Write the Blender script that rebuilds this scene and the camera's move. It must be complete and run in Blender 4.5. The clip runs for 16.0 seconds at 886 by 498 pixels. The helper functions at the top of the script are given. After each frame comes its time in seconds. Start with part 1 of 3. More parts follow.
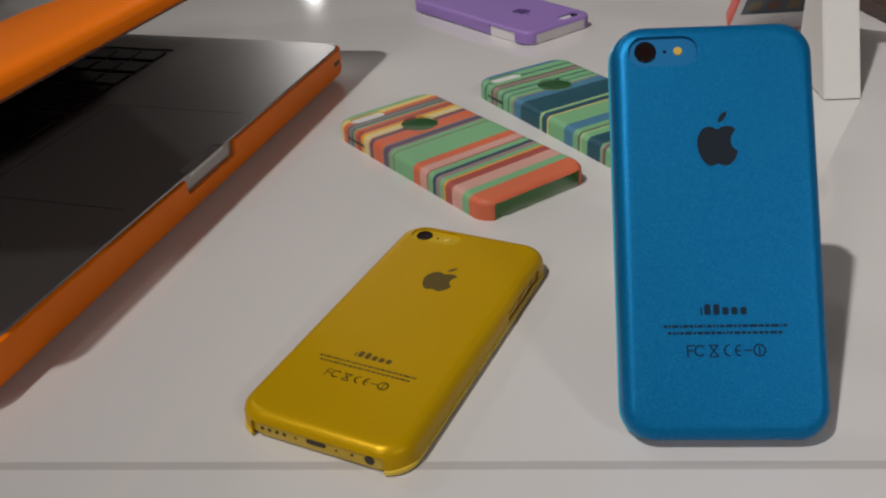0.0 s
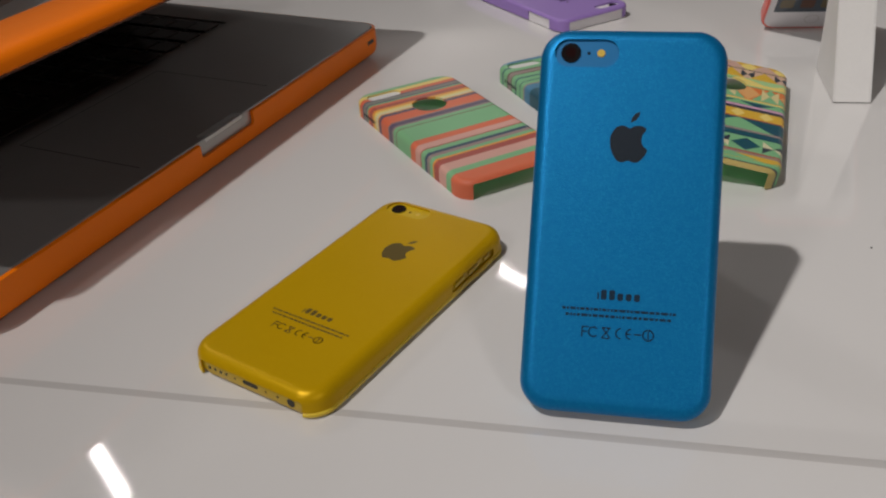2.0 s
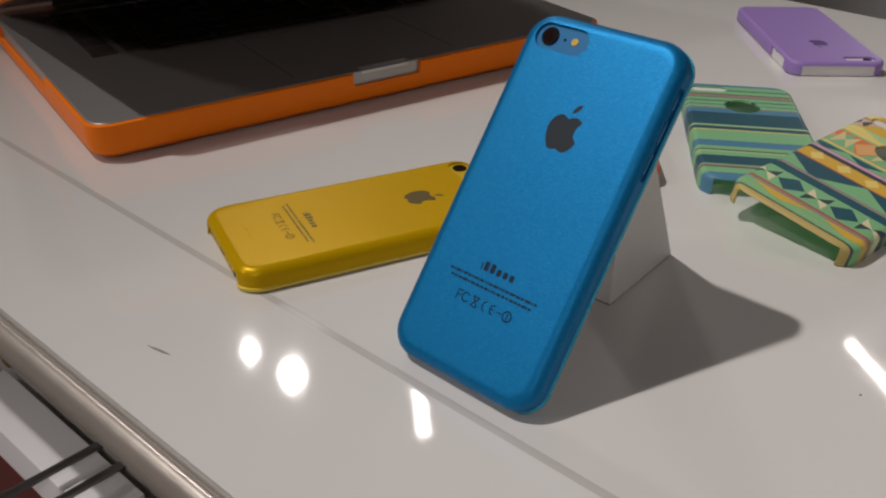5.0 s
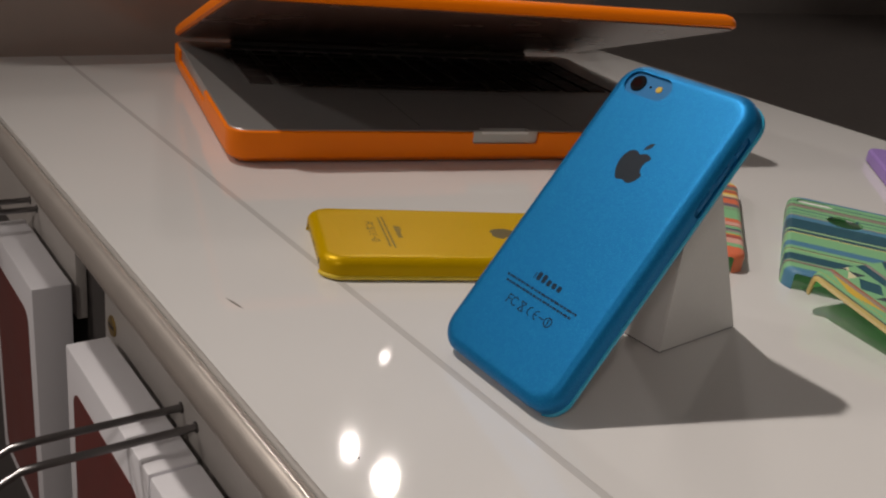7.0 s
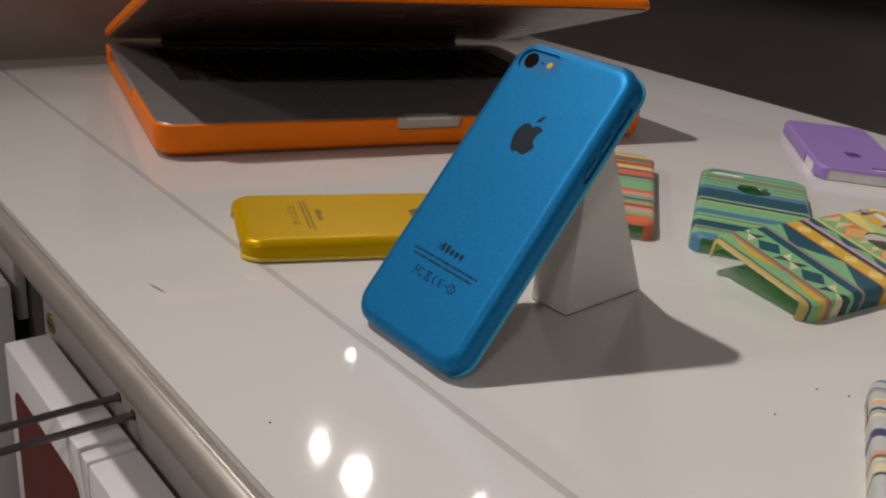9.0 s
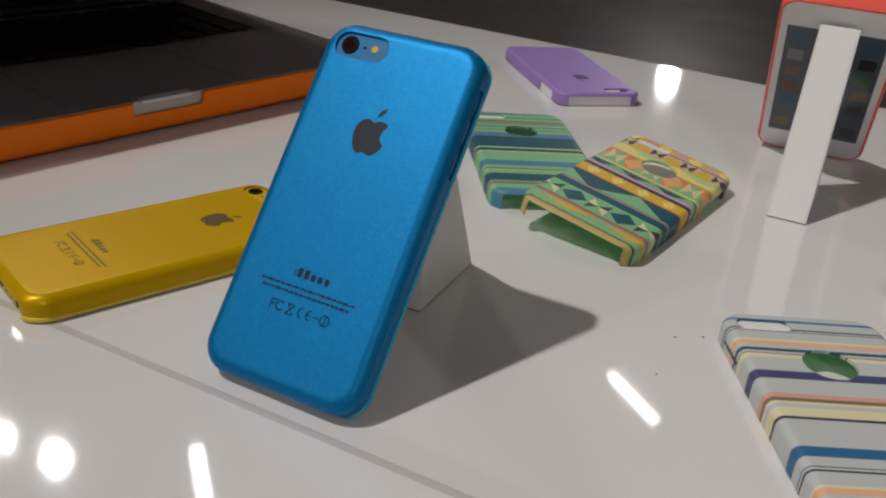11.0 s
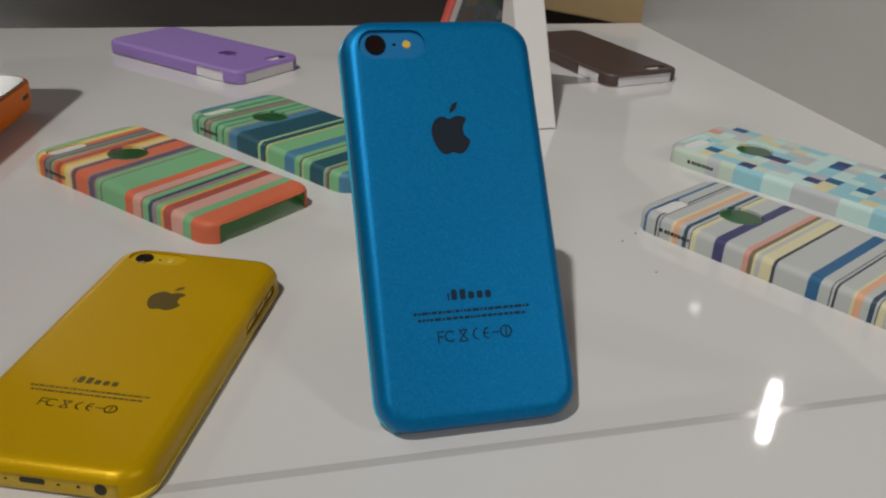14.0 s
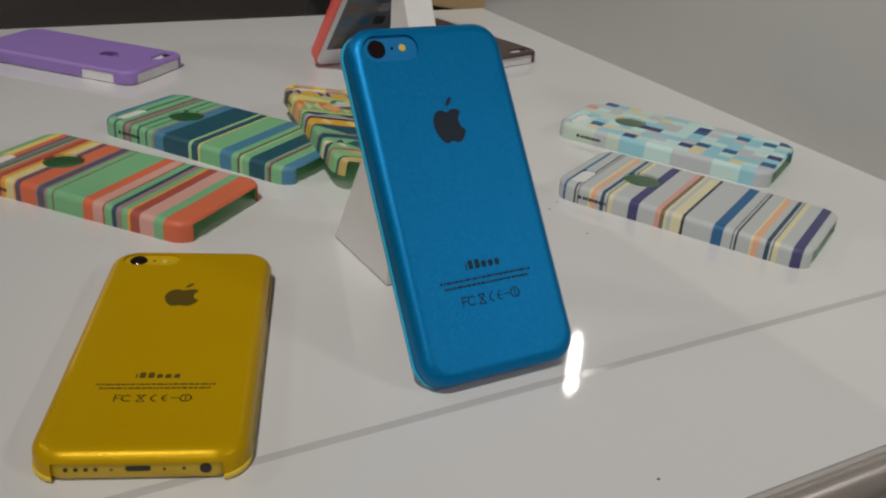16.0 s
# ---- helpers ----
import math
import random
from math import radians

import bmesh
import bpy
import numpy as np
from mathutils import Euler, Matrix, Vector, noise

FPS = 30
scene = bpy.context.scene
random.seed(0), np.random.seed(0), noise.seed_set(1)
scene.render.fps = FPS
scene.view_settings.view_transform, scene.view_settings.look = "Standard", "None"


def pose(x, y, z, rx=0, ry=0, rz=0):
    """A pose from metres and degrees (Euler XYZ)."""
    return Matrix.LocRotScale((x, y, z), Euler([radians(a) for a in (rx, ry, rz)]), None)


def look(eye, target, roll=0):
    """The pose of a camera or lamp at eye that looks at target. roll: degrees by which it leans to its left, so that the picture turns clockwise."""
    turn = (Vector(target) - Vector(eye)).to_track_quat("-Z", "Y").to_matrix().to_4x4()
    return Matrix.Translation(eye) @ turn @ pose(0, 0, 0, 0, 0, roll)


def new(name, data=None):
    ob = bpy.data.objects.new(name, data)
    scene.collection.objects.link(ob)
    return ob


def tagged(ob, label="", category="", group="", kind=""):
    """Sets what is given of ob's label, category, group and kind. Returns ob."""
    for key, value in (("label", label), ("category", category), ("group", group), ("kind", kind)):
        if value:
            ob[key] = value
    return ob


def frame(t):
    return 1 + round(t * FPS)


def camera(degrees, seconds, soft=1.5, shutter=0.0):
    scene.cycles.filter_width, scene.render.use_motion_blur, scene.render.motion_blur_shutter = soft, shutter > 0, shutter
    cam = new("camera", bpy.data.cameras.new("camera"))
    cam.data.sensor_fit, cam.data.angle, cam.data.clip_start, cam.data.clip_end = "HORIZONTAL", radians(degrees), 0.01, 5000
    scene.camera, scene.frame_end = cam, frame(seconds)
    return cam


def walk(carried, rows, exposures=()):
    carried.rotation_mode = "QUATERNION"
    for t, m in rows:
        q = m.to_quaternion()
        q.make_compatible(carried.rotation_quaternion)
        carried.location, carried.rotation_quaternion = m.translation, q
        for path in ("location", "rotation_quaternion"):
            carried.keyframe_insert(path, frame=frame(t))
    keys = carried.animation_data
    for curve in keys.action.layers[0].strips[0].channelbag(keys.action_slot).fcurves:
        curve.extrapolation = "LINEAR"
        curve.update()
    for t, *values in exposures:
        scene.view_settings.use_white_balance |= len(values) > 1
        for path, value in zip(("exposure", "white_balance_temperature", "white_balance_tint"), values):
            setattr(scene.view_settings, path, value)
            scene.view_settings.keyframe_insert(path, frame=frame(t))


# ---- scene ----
cam = camera(51.34, 16.0, soft=2.2)
PATH = [
    (0, (-0.0615, -0.2102, 0.1955), (-0.0833, 0.0466, 0.0420), -3.55),
    (0.5, (-0.0412, -0.2149, 0.1976), (-0.0761, 0.0394, 0.0424), -4.63),
    (1, (-0.0215, -0.2190, 0.2010), (-0.0676, 0.0320, 0.0432), -5.44),
    (1.5, (-0.0086, -0.2236, 0.2038), (-0.0612, 0.0254, 0.0449), -4.93),
    (2, (0.0022, -0.2282, 0.2083), (-0.0557, 0.0196, 0.0493), -3.71),
    (2.5, (0.0223, -0.2325, 0.2128), (-0.0482, 0.0134, 0.0561), -3.04),
    (3, (0.0435, -0.2336, 0.2171), (-0.0417, 0.0089, 0.0625), -1.58),
    (3.2, (0.0555, -0.2337, 0.2153), (-0.0379, 0.0074, 0.0631), -1.32),
    (5.3, (0.1635, -0.1814, 0.1858), (-0.0165, 0.0062, 0.0360), 1.65),
    (5.5, (0.1657, -0.1831, 0.1801), (-0.0192, 0.0034, 0.0352), 2.67),
    (6, (0.1736, -0.1893, 0.1727), (-0.0243, -0.0089, 0.0375), 4.90),
    (6.5, (0.1853, -0.1937, 0.1680), (-0.0227, -0.0173, 0.0429), 6.57),
    (7, (0.2049, -0.1926, 0.1647), (-0.0112, -0.0195, 0.0490), 7.37),
    (7.5, (0.2241, -0.1903, 0.1648), (0.0065, -0.0169, 0.0527), 7.17),
    (8, (0.2328, -0.1868, 0.1656), (0.0181, -0.0110, 0.0518), 6.40),
    (8.2, (0.2336, -0.1860, 0.1644), (0.0201, -0.0089, 0.0500), 6.21),
    (10.3, (0.2143, -0.1955, 0.1728), (0.0409, 0.0167, 0.0509), 4.08),
    (10.5, (0.1982, -0.1973, 0.1742), (0.0392, 0.0247, 0.0499), 4.23),
    (11, (0.1517, -0.1978, 0.1762), (0.0339, 0.0451, 0.0454), 5.07),
    (11.5, (0.1072, -0.1971, 0.1742), (0.0288, 0.0597, 0.0403), 5.30),
    (12, (0.0677, -0.2020, 0.1756), (0.0226, 0.0615, 0.0396), 4.63),
    (12.5, (0.0294, -0.2078, 0.1747), (0.0155, 0.0594, 0.0389), 4.14),
    (13, (-0.0037, -0.2101, 0.1741), (0.0112, 0.0568, 0.0381), 3.60),
    (13.5, (-0.0392, -0.2103, 0.1707), (0.0067, 0.0539, 0.0363), 3.27),
    (14, (-0.0734, -0.2109, 0.1671), (0.0009, 0.0486, 0.0364), 3.05),
    (14.5, (-0.1002, -0.2118, 0.1683), (-0.0049, 0.0417, 0.0394), 3.11),
    (15, (-0.1231, -0.2130, 0.1741), (-0.0104, 0.0328, 0.0441), 3.67),
    (15.5, (-0.1415, -0.2168, 0.1756), (-0.0153, 0.0225, 0.0459), 4.07),
    (16, (-0.1530, -0.2185, 0.1793), (-0.0175, 0.0140, 0.0467), 4.38),
]
walk(cam, [(t, look(eye, target, roll)) for t, eye, target, roll in PATH],
     [(0, -0.36, 6450, 11), (3.2, -0.35, 6450, 11), (5.5, -0.36, 6700, 12), (7.5, -0.25, 6900, 13), (8.2, -0.25, 6900, 13), (10.5, -0.30, 6500, 11),
      (12.0, -0.40, 6450, 8), (16.0, -0.40, 6400, 7)])

# ---- light ----
world = bpy.data.worlds.new("hall_air")
scene.world = world
world.use_nodes = True
world.node_tree.nodes["Background"].inputs["Color"].default_value = (0.30, 0.28, 0.27, 1)
world.node_tree.nodes["Background"].inputs["Strength"].default_value = 0.3

CM = 0.01


def lamp(name, eye, target, size, power, colour, size_y=0.0, spread=180):
    data = bpy.data.lights.new(name, "AREA")
    data.shape, data.size, data.energy, data.color = "DISK", size, power, colour
    if size_y:
        data.shape, data.size_y = "RECTANGLE", size_y
    data.spread = radians(spread)
    ob = new(name, data)
    ob.matrix_world = look(eye, target)
    return ob


WARM = (1.0, 0.95, 0.91)
KEY = (-1.19, -0.95, 3.00)
key = bpy.data.lights.new("key_spot", "SPOT")
key.energy, key.color, key.shadow_soft_size, key.spot_size, key.spot_blend = 380.0, WARM, 0.05, radians(34), 1.0
new("key_spot", key).matrix_world = look(KEY, (0.46, 0.33, 0.0))
# spots of the hall's ceiling and its first three tubes, as they mirror in the glossy table
for name, place, size, power in (("spot", (-2.53, 1.84, 2.40), 0.095, 8), ("spot", (-2.81, 1.82, 2.40), 0.040, 5),
                          ("spot", (-3.45, 2.42, 2.40), 0.05, 0.16), ("spot", (-2.20, 10.0, 2.40), 0.22, 30),
                          ("spot", (2.64, 3.90, 2.40), 0.06, 0.035)):
    lamp(name, place, (0, 0.2, 0), size, power, (1.0, 0.965, 0.925))
# the last two are unseen fill lamps added behind the camera
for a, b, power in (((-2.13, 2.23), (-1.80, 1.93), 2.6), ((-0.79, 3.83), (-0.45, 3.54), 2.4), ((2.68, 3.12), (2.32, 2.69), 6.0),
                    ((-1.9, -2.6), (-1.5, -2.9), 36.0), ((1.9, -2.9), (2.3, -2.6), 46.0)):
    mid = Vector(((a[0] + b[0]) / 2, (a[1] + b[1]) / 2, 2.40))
    tube_and_fill = lamp("tube_and_fill", mid, (mid.x, mid.y, 0), math.dist(a, b) * 0.9, power, (1.0, 0.945, 0.91), 0.05)
    tube_and_fill.rotation_mode = "XYZ"
    tube_and_fill.matrix_world = Matrix.Translation(mid) @ pose(0, 0, 0, 0, 0, math.degrees(math.atan2(b[1] - a[1], b[0] - a[0])))

# ---- materials ----


class Mat:
    """A small node builder."""

    def __init__(self, name, rough=0.5, metal=0.0, spec=0.5, coat=0.0):
        self.mat = bpy.data.materials.new(name)
        self.mat.use_nodes = True
        self.nodes, self.links = self.mat.node_tree.nodes, self.mat.node_tree.links
        self.b = self.nodes["Principled BSDF"]
        self.b.inputs["Roughness"].default_value = rough
        self.b.inputs["Metallic"].default_value = metal
        self.b.inputs["Specular IOR Level"].default_value = spec
        self.b.inputs["Coat Weight"].default_value = coat
        self.b.inputs["Coat Roughness"].default_value = 0.06
        self.where = None

    def node(self, kind, **values):
        n = self.nodes.new(kind)
        for key, value in values.items():
            n.inputs[key.replace("_", " ")].default_value = value
        return n

    def place(self):
        if self.where is None:
            self.where = self.nodes.new("ShaderNodeTexCoord").outputs["Object"]
        return self.where

    def noise(self, scale, detail=4.0):
        n = self.node("ShaderNodeTexNoise", Scale=scale, Detail=detail)
        self.links.new(self.place(), n.inputs["Vector"])
        return n.outputs["Fac"]

    def axes(self):
        n = self.nodes.new("ShaderNodeSeparateXYZ")
        self.links.new(self.place(), n.inputs[0])
        return n.outputs

    def math(self, op, a, b=0.0, c=0.0):
        n = self.nodes.new("ShaderNodeMath")
        n.operation = op
        for slot, v in zip(n.inputs, (a, b, c)):
            if isinstance(v, (int, float)):
                slot.default_value = v
            else:
                self.links.new(v, slot)
        return n.outputs[0]

    def ramp(self, fac, stops, constant=False):
        n = self.nodes.new("ShaderNodeValToRGB")
        n.color_ramp.interpolation = "CONSTANT" if constant else "LINEAR"
        els = n.color_ramp.elements
        while len(els) < len(stops):
            els.new(1.0)
        for e, (at, colour) in zip(els, stops):
            e.position = at
        for e, (at, colour) in zip(els, stops):
            e.color = (*colour, 1)
        self.links.new(fac, n.inputs["Fac"])
        return n.outputs["Color"]

    def mix(self, fac, a, b):
        n = self.nodes.new("ShaderNodeMix")
        n.data_type = "RGBA"
        for slot, v in ((n.inputs["Factor"], fac), (n.inputs["A"], a), (n.inputs["B"], b)):
            if isinstance(v, (int, float)):
                slot.default_value = v
            elif isinstance(v, tuple):
                slot.default_value = (*v, 1)
            else:
                self.links.new(v, slot)
        return n.outputs["Result"]

    def colour(self, v):
        if isinstance(v, tuple):
            self.b.inputs["Base Color"].default_value = (*v, 1)
        else:
            self.links.new(v, self.b.inputs["Base Color"])
        return self

    def rough(self, fac, low, high):
        r = self.nodes.new("ShaderNodeMapRange")
        r.inputs["To Min"].default_value, r.inputs["To Max"].default_value = low, high
        self.links.new(fac, r.inputs["Value"])
        self.links.new(r.outputs[0], self.b.inputs["Roughness"])
        return self

    def bump(self, fac, strength, distance):
        n = self.node("ShaderNodeBump", Strength=strength, Distance=distance)
        self.links.new(fac, n.inputs["Height"])
        self.links.new(n.outputs[0], self.b.inputs["Normal"])
        return self


def speckled(name, colour, dark=0.85, scale=60.0, rough=0.5, metal=0.0, bump=0.0, spec=0.5, coat=0.0):
    """A plain material with gentle variation at two scales."""
    m = Mat(name, rough, metal, spec, coat)
    low = tuple(c * dark for c in colour)
    wide, fine = m.noise(scale), m.noise(scale * 9)
    m.colour(m.mix(m.math("MULTIPLY_ADD", fine, 0.4, m.math("MULTIPLY", wide, 0.6)), low, colour))
    m.rough(wide, max(rough - 0.05, 0.02), rough + 0.07)
    if bump:
        m.bump(fine, bump, 0.0004)
    return m.mat


def gloss_white():
    m = Mat("white_lacquer", 0.1, spec=0.75)
    wide, fine = m.noise(7.0), m.noise(160.0)
    m.colour(m.mix(wide, (0.615, 0.605, 0.59), (0.66, 0.65, 0.635)))
    m.rough(fine, 0.035, 0.055)
    return m.mat


WHITE = gloss_white()
PANEL = speckled("side_panel_paint", (0.52, 0.51, 0.49), 0.90, 6.0, 0.30)
# copy of the side panel paint with the shaded side's darkness in its colour
SHADED_PANEL = speckled("shaded_panel_paint", (0.31, 0.25, 0.22), 0.85, 8.0, 0.12)
JOINT = speckled("joint_groove_tone", (0.50, 0.485, 0.47), 0.92, 40.0, 0.10)
JOINT_DARK = speckled("grey_scuff", (0.24, 0.22, 0.20), 0.7, 300.0, 0.4)
CARD = speckled("white_card", (0.71, 0.70, 0.68), 0.86, 70.0, 0.55, bump=0.12)
PACK = speckled("white_carton", (0.80, 0.79, 0.82), 0.95, 30.0, 0.45)
PACK_RED = speckled("dark_red_print", (0.16, 0.016, 0.012), 0.8, 20.0, 0.35)
STEEL = speckled("brushed_steel", (0.74, 0.68, 0.62), 0.88, 90.0, 0.32, 0.75)
CHROME = speckled("chrome_wire", (0.27, 0.26, 0.26), 0.8, 60.0, 0.30, 1.0)
APRON = speckled("grey_metal_paint", (0.52, 0.49, 0.46), 0.88, 40.0, 0.4)
BRASS = speckled("brass_screw", (0.55, 0.38, 0.12), 0.6, 90.0, 0.35, 1.0)
DARK = speckled("dark_gap", (0.065, 0.058, 0.055), 0.7, 40.0, 0.6)
FLOOR = speckled("grey_hall_floor", (0.36, 0.325, 0.31), 0.45, 2.2, 0.35)
HALL = speckled("hall_wall_paint", (0.42, 0.38, 0.36), 0.8, 0.8, 0.7)
CEIL = speckled("hall_ceiling_paint", (0.62, 0.58, 0.55), 0.9, 0.8, 0.8)
PLINTH = speckled("grey_plinth_paint", (0.16, 0.165, 0.16), 0.8, 3.0, 0.5)
BEECH = speckled("pale_beech", (0.74, 0.53, 0.28), 0.85, 3.0, 0.5)
ORANGE = speckled("orange_plastic", (0.95, 0.205, 0.002), 0.96, 20.0, 0.40, spec=0.2)
ALU = speckled("grey_aluminium", (0.42, 0.41, 0.40), 0.95, 120.0, 0.32, 0.60)
KEYCAP = speckled("black_key_plastic", (0.060, 0.046, 0.042), 0.7, 80.0, 0.5)
GLASS_BLACK = speckled("black_screen_glass", (0.13, 0.075, 0.062), 0.8, 20.0, 0.25, spec=0.25)
BLACK = speckled("black_lens_ring", (0.010, 0.009, 0.010), 0.7, 300.0, 0.12)
LENS = speckled("dark_lens_glass", (0.02, 0.006, 0.006), 0.6, 300.0, 0.03)
FLASH = speckled("flash_lens", (0.85, 0.60, 0.12), 0.55, 900.0, 0.15)
PORT = speckled("dark_port", (0.02, 0.016, 0.006), 0.7, 200.0, 0.5)
PRINT_BLUE = speckled("dark_print_under_blue", (0.008, 0.026, 0.052), 0.8, 900.0, 0.45, spec=0.15)
LOGO_BLUE = speckled("charcoal_print_under_blue", (0.013, 0.022, 0.034), 0.6, 900.0, 0.4, spec=0.2)
PRINT_GOLD = speckled("dark_print_under_yellow", (0.10, 0.065, 0.004), 0.8, 900.0, 0.45)
WHITE_SIDE = speckled("white_phone_plastic", (0.72, 0.70, 0.72), 0.93, 60.0, 0.35)


def frosted(name, body, glint, rough, amount, metal=0.35, spec=0.5, grain=0.5):
    """Satin plastic with fine flakes that catch the light."""
    m = Mat(name, rough, metal, spec)
    fine, wide = m.noise(3300.0, 2.0), m.noise(30.0)
    flake = m.math("MULTIPLY", m.math("GREATER_THAN", fine, 0.60), amount)
    base = m.mix(wide, tuple(c * 0.93 for c in body), body)
    m.colour(m.mix(flake, base, glint))
    m.bump(m.noise(2300.0, 2.0), grain, 0.0003)
    return m.mat


BLUE = frosted("frosted_blue_plastic", (0.001, 0.156, 0.385), (0.02, 0.38, 0.63), 0.42, 0.40, 0.48, 0.18, 0.30)
BLUE_BODY = speckled("blue_phone_plastic", (0.004, 0.155, 0.38), 0.93, 50.0, 0.45, spec=0.25)
GOLD = frosted("frosted_yellow_plastic", (0.54, 0.325, 0.001), (0.66, 0.42, 0.010), 0.31, 0.35, 0.22, 0.10, 0.25)
GOLD_BODY = speckled("yellow_phone_plastic", (0.56, 0.37, 0.006), 0.93, 50.0, 0.35)
BLUE_LIP = speckled("pale_blue_lip", (0.03, 0.40, 0.62), 0.9, 50.0, 0.25)
GOLD_LIP = speckled("pale_yellow_lip", (0.72, 0.52, 0.04), 0.9, 50.0, 0.25)
VIOLET = speckled("violet_plastic", (0.30, 0.19, 0.50), 0.9, 40.0, 0.40, spec=0.35)
VIOLET_PRINT = speckled("dark_violet_print", (0.11, 0.06, 0.22), 0.8, 400.0, 0.3)
BROWN = speckled("dark_brown_plastic", (0.075, 0.048, 0.040), 0.8, 40.0, 0.4)
RED = speckled("red_rubber", (0.80, 0.115, 0.085), 0.9, 40.0, 0.22)


def lets_light(m, colour):
    """Adds the light that comes through a thin dyed plastic shell."""
    glow = m.node("ShaderNodeBsdfTranslucent", Color=(*colour, 1))
    add = m.nodes.new("ShaderNodeAddShader")
    m.links.new(m.b.outputs[0], add.inputs[0])
    m.links.new(glow.outputs[0], add.inputs[1])
    m.links.new(add.outputs[0], m.nodes["Material Output"].inputs["Surface"])
    return m.mat


def lining():
    m = Mat("green_case_lining", 0.42, spec=0.3)
    m.colour(m.mix(m.noise(60.0), (0.13, 0.32, 0.17), (0.15, 0.36, 0.19)))
    return lets_light(m, (0.32, 0.80, 0.38))


LINING = lining()
THROUGH = (0.095, 0.10, 0.095)


def striped(name, bands, length=12.6):
    """Colour bands across a case. bands: (width, colour), from its top end to its bottom end."""
    m = Mat(name, 0.45, spec=0.3)
    total = sum(w for w, _ in bands)
    fac = m.math("MULTIPLY_ADD", m.axes()["Y"], -1.0 / (length * CM), 0.5)
    at, stops = 0.0, []
    for w, colour in bands:
        stops.append((at / total, colour))
        at += w
    col = m.ramp(fac, stops[:31], True)
    if len(stops) > 31:
        col = m.mix(m.math("GREATER_THAN", fac, stops[31][0]), col, m.ramp(fac, stops[31:], True))
    grain = m.noise(1500.0, 2.0)
    m.colour(m.mix(m.math("MULTIPLY", grain, 0.05), col, (0.5, 0.5, 0.5)))
    m.bump(grain, 0.06, 0.0002)
    return lets_light(m, THROUGH)


MINT, CORAL, ROSE = (0.18, 0.41, 0.205), (0.62, 0.125, 0.055), (0.60, 0.32, 0.27)
PLUM, NAVY, SUN, TANG = (0.10, 0.065, 0.12), (0.022, 0.045, 0.10), (0.72, 0.55, 0.16), (0.70, 0.30, 0.04)
BRICK, GREYG, TEAL = (0.36, 0.06, 0.05), (0.20, 0.20, 0.17), (0.006, 0.060, 0.100)
SKY, LGREEN, MAUVE, DKBR = (0.055, 0.18, 0.30), (0.33, 0.52, 0.25), (0.28, 0.20, 0.19), (0.10, 0.06, 0.05)
GREY, BLUEB, INDIGO, PINK = (0.44, 0.45, 0.45), (0.014, 0.095, 0.24), (0.045, 0.035, 0.14), (0.60, 0.28, 0.23)
CREAM, OLIVE, PEACH, INK = (0.62, 0.56, 0.36), (0.17, 0.12, 0.08), (0.68, 0.36, 0.22), (0.03, 0.03, 0.06)


def widths(*stops):
    """Bands from (end, colour) pairs, in centimetres from the case's top end."""
    ends = [0.0] + [e for e, _ in stops]
    return [(b - a, c) for a, b, (_, c) in zip(ends, ends[1:], stops)]


STRIPES_CORAL = widths((0.42, MINT), (0.80, SUN), (1.18, CORAL), (1.32, PLUM), (1.62, GREYG), (1.76, PLUM), (1.88, MINT), (2.15, CORAL), (2.50, BRICK),
                       (2.72, TANG), (3.00, SUN), (3.22, CREAM), (3.30, TANG), (3.62, PLUM), (4.50, CORAL), (4.60, MAUVE), (5.02, PLUM), (5.16, MAUVE),
                       (5.42, MINT), (5.52, OLIVE), (7.14, MINT), (7.70, CORAL), (8.22, ROSE), (8.34, BRICK), (8.72, MINT), (9.00, NAVY),
                       (9.28, MAUVE), (9.56, MINT), (9.74, TANG), (10.22, BRICK), (10.98, ROSE), (11.45, MINT), (12.6, CORAL))
STRIPES_TEAL = widths((0.40, SKY), (0.95, MINT), (1.10, TEAL), (1.58, MINT), (1.76, DKBR), (2.08, MAUVE), (2.18, DKBR), (2.62, MINT), (2.76, TEAL), (3.20, MINT),
                      (3.34, TEAL), (3.66, MINT), (3.82, MAUVE), (4.46, SKY), (6.16, TEAL), (6.36, LGREEN), (6.80, TEAL), (6.92, SUN), (8.24, MINT), (8.98, SKY),
                      (9.36, MINT), (9.52, DKBR), (9.66, LGREEN), (10.12, MINT), (11.08, TEAL), (11.20, MINT), (11.36, MAUVE), (11.48, DKBR), (12.06, MINT), (12.6, SKY))
STRIPES_GREY = widths((0.40, GREY), (0.58, BLUEB), (1.08, GREY), (1.16, INK), (1.24, GREY), (1.32, INK), (1.86, GREY), (2.00, CREAM), (2.22, PEACH), (2.50, GREY),
                      (2.66, NAVY), (2.84, GREY), (2.90, INK), (3.14, CREAM), (3.94, GREY), (4.44, INDIGO), (5.32, GREY), (5.60, PINK), (5.80, OLIVE),
                      (5.95, CREAM), (6.15, GREY), (6.62, CREAM), (6.76, INK), (8.15, GREY), (8.62, BLUEB), (9.06, GREY), (9.13, INK), (9.21, GREY), (9.33, INK),
                      (9.94, GREY), (10.06, CREAM), (10.32, PEACH), (10.60, GREY), (10.78, NAVY), (10.88, GREY), (10.96, INK), (11.18, CREAM), (11.80, GREY),
                      (12.24, INDIGO), (12.6, GREY))
CASE_CORAL = striped("coral_and_mint_stripes", STRIPES_CORAL)
CASE_TEAL = striped("teal_and_mint_stripes", STRIPES_TEAL)
CASE_GREY = striped("grey_and_blue_stripes", STRIPES_GREY)


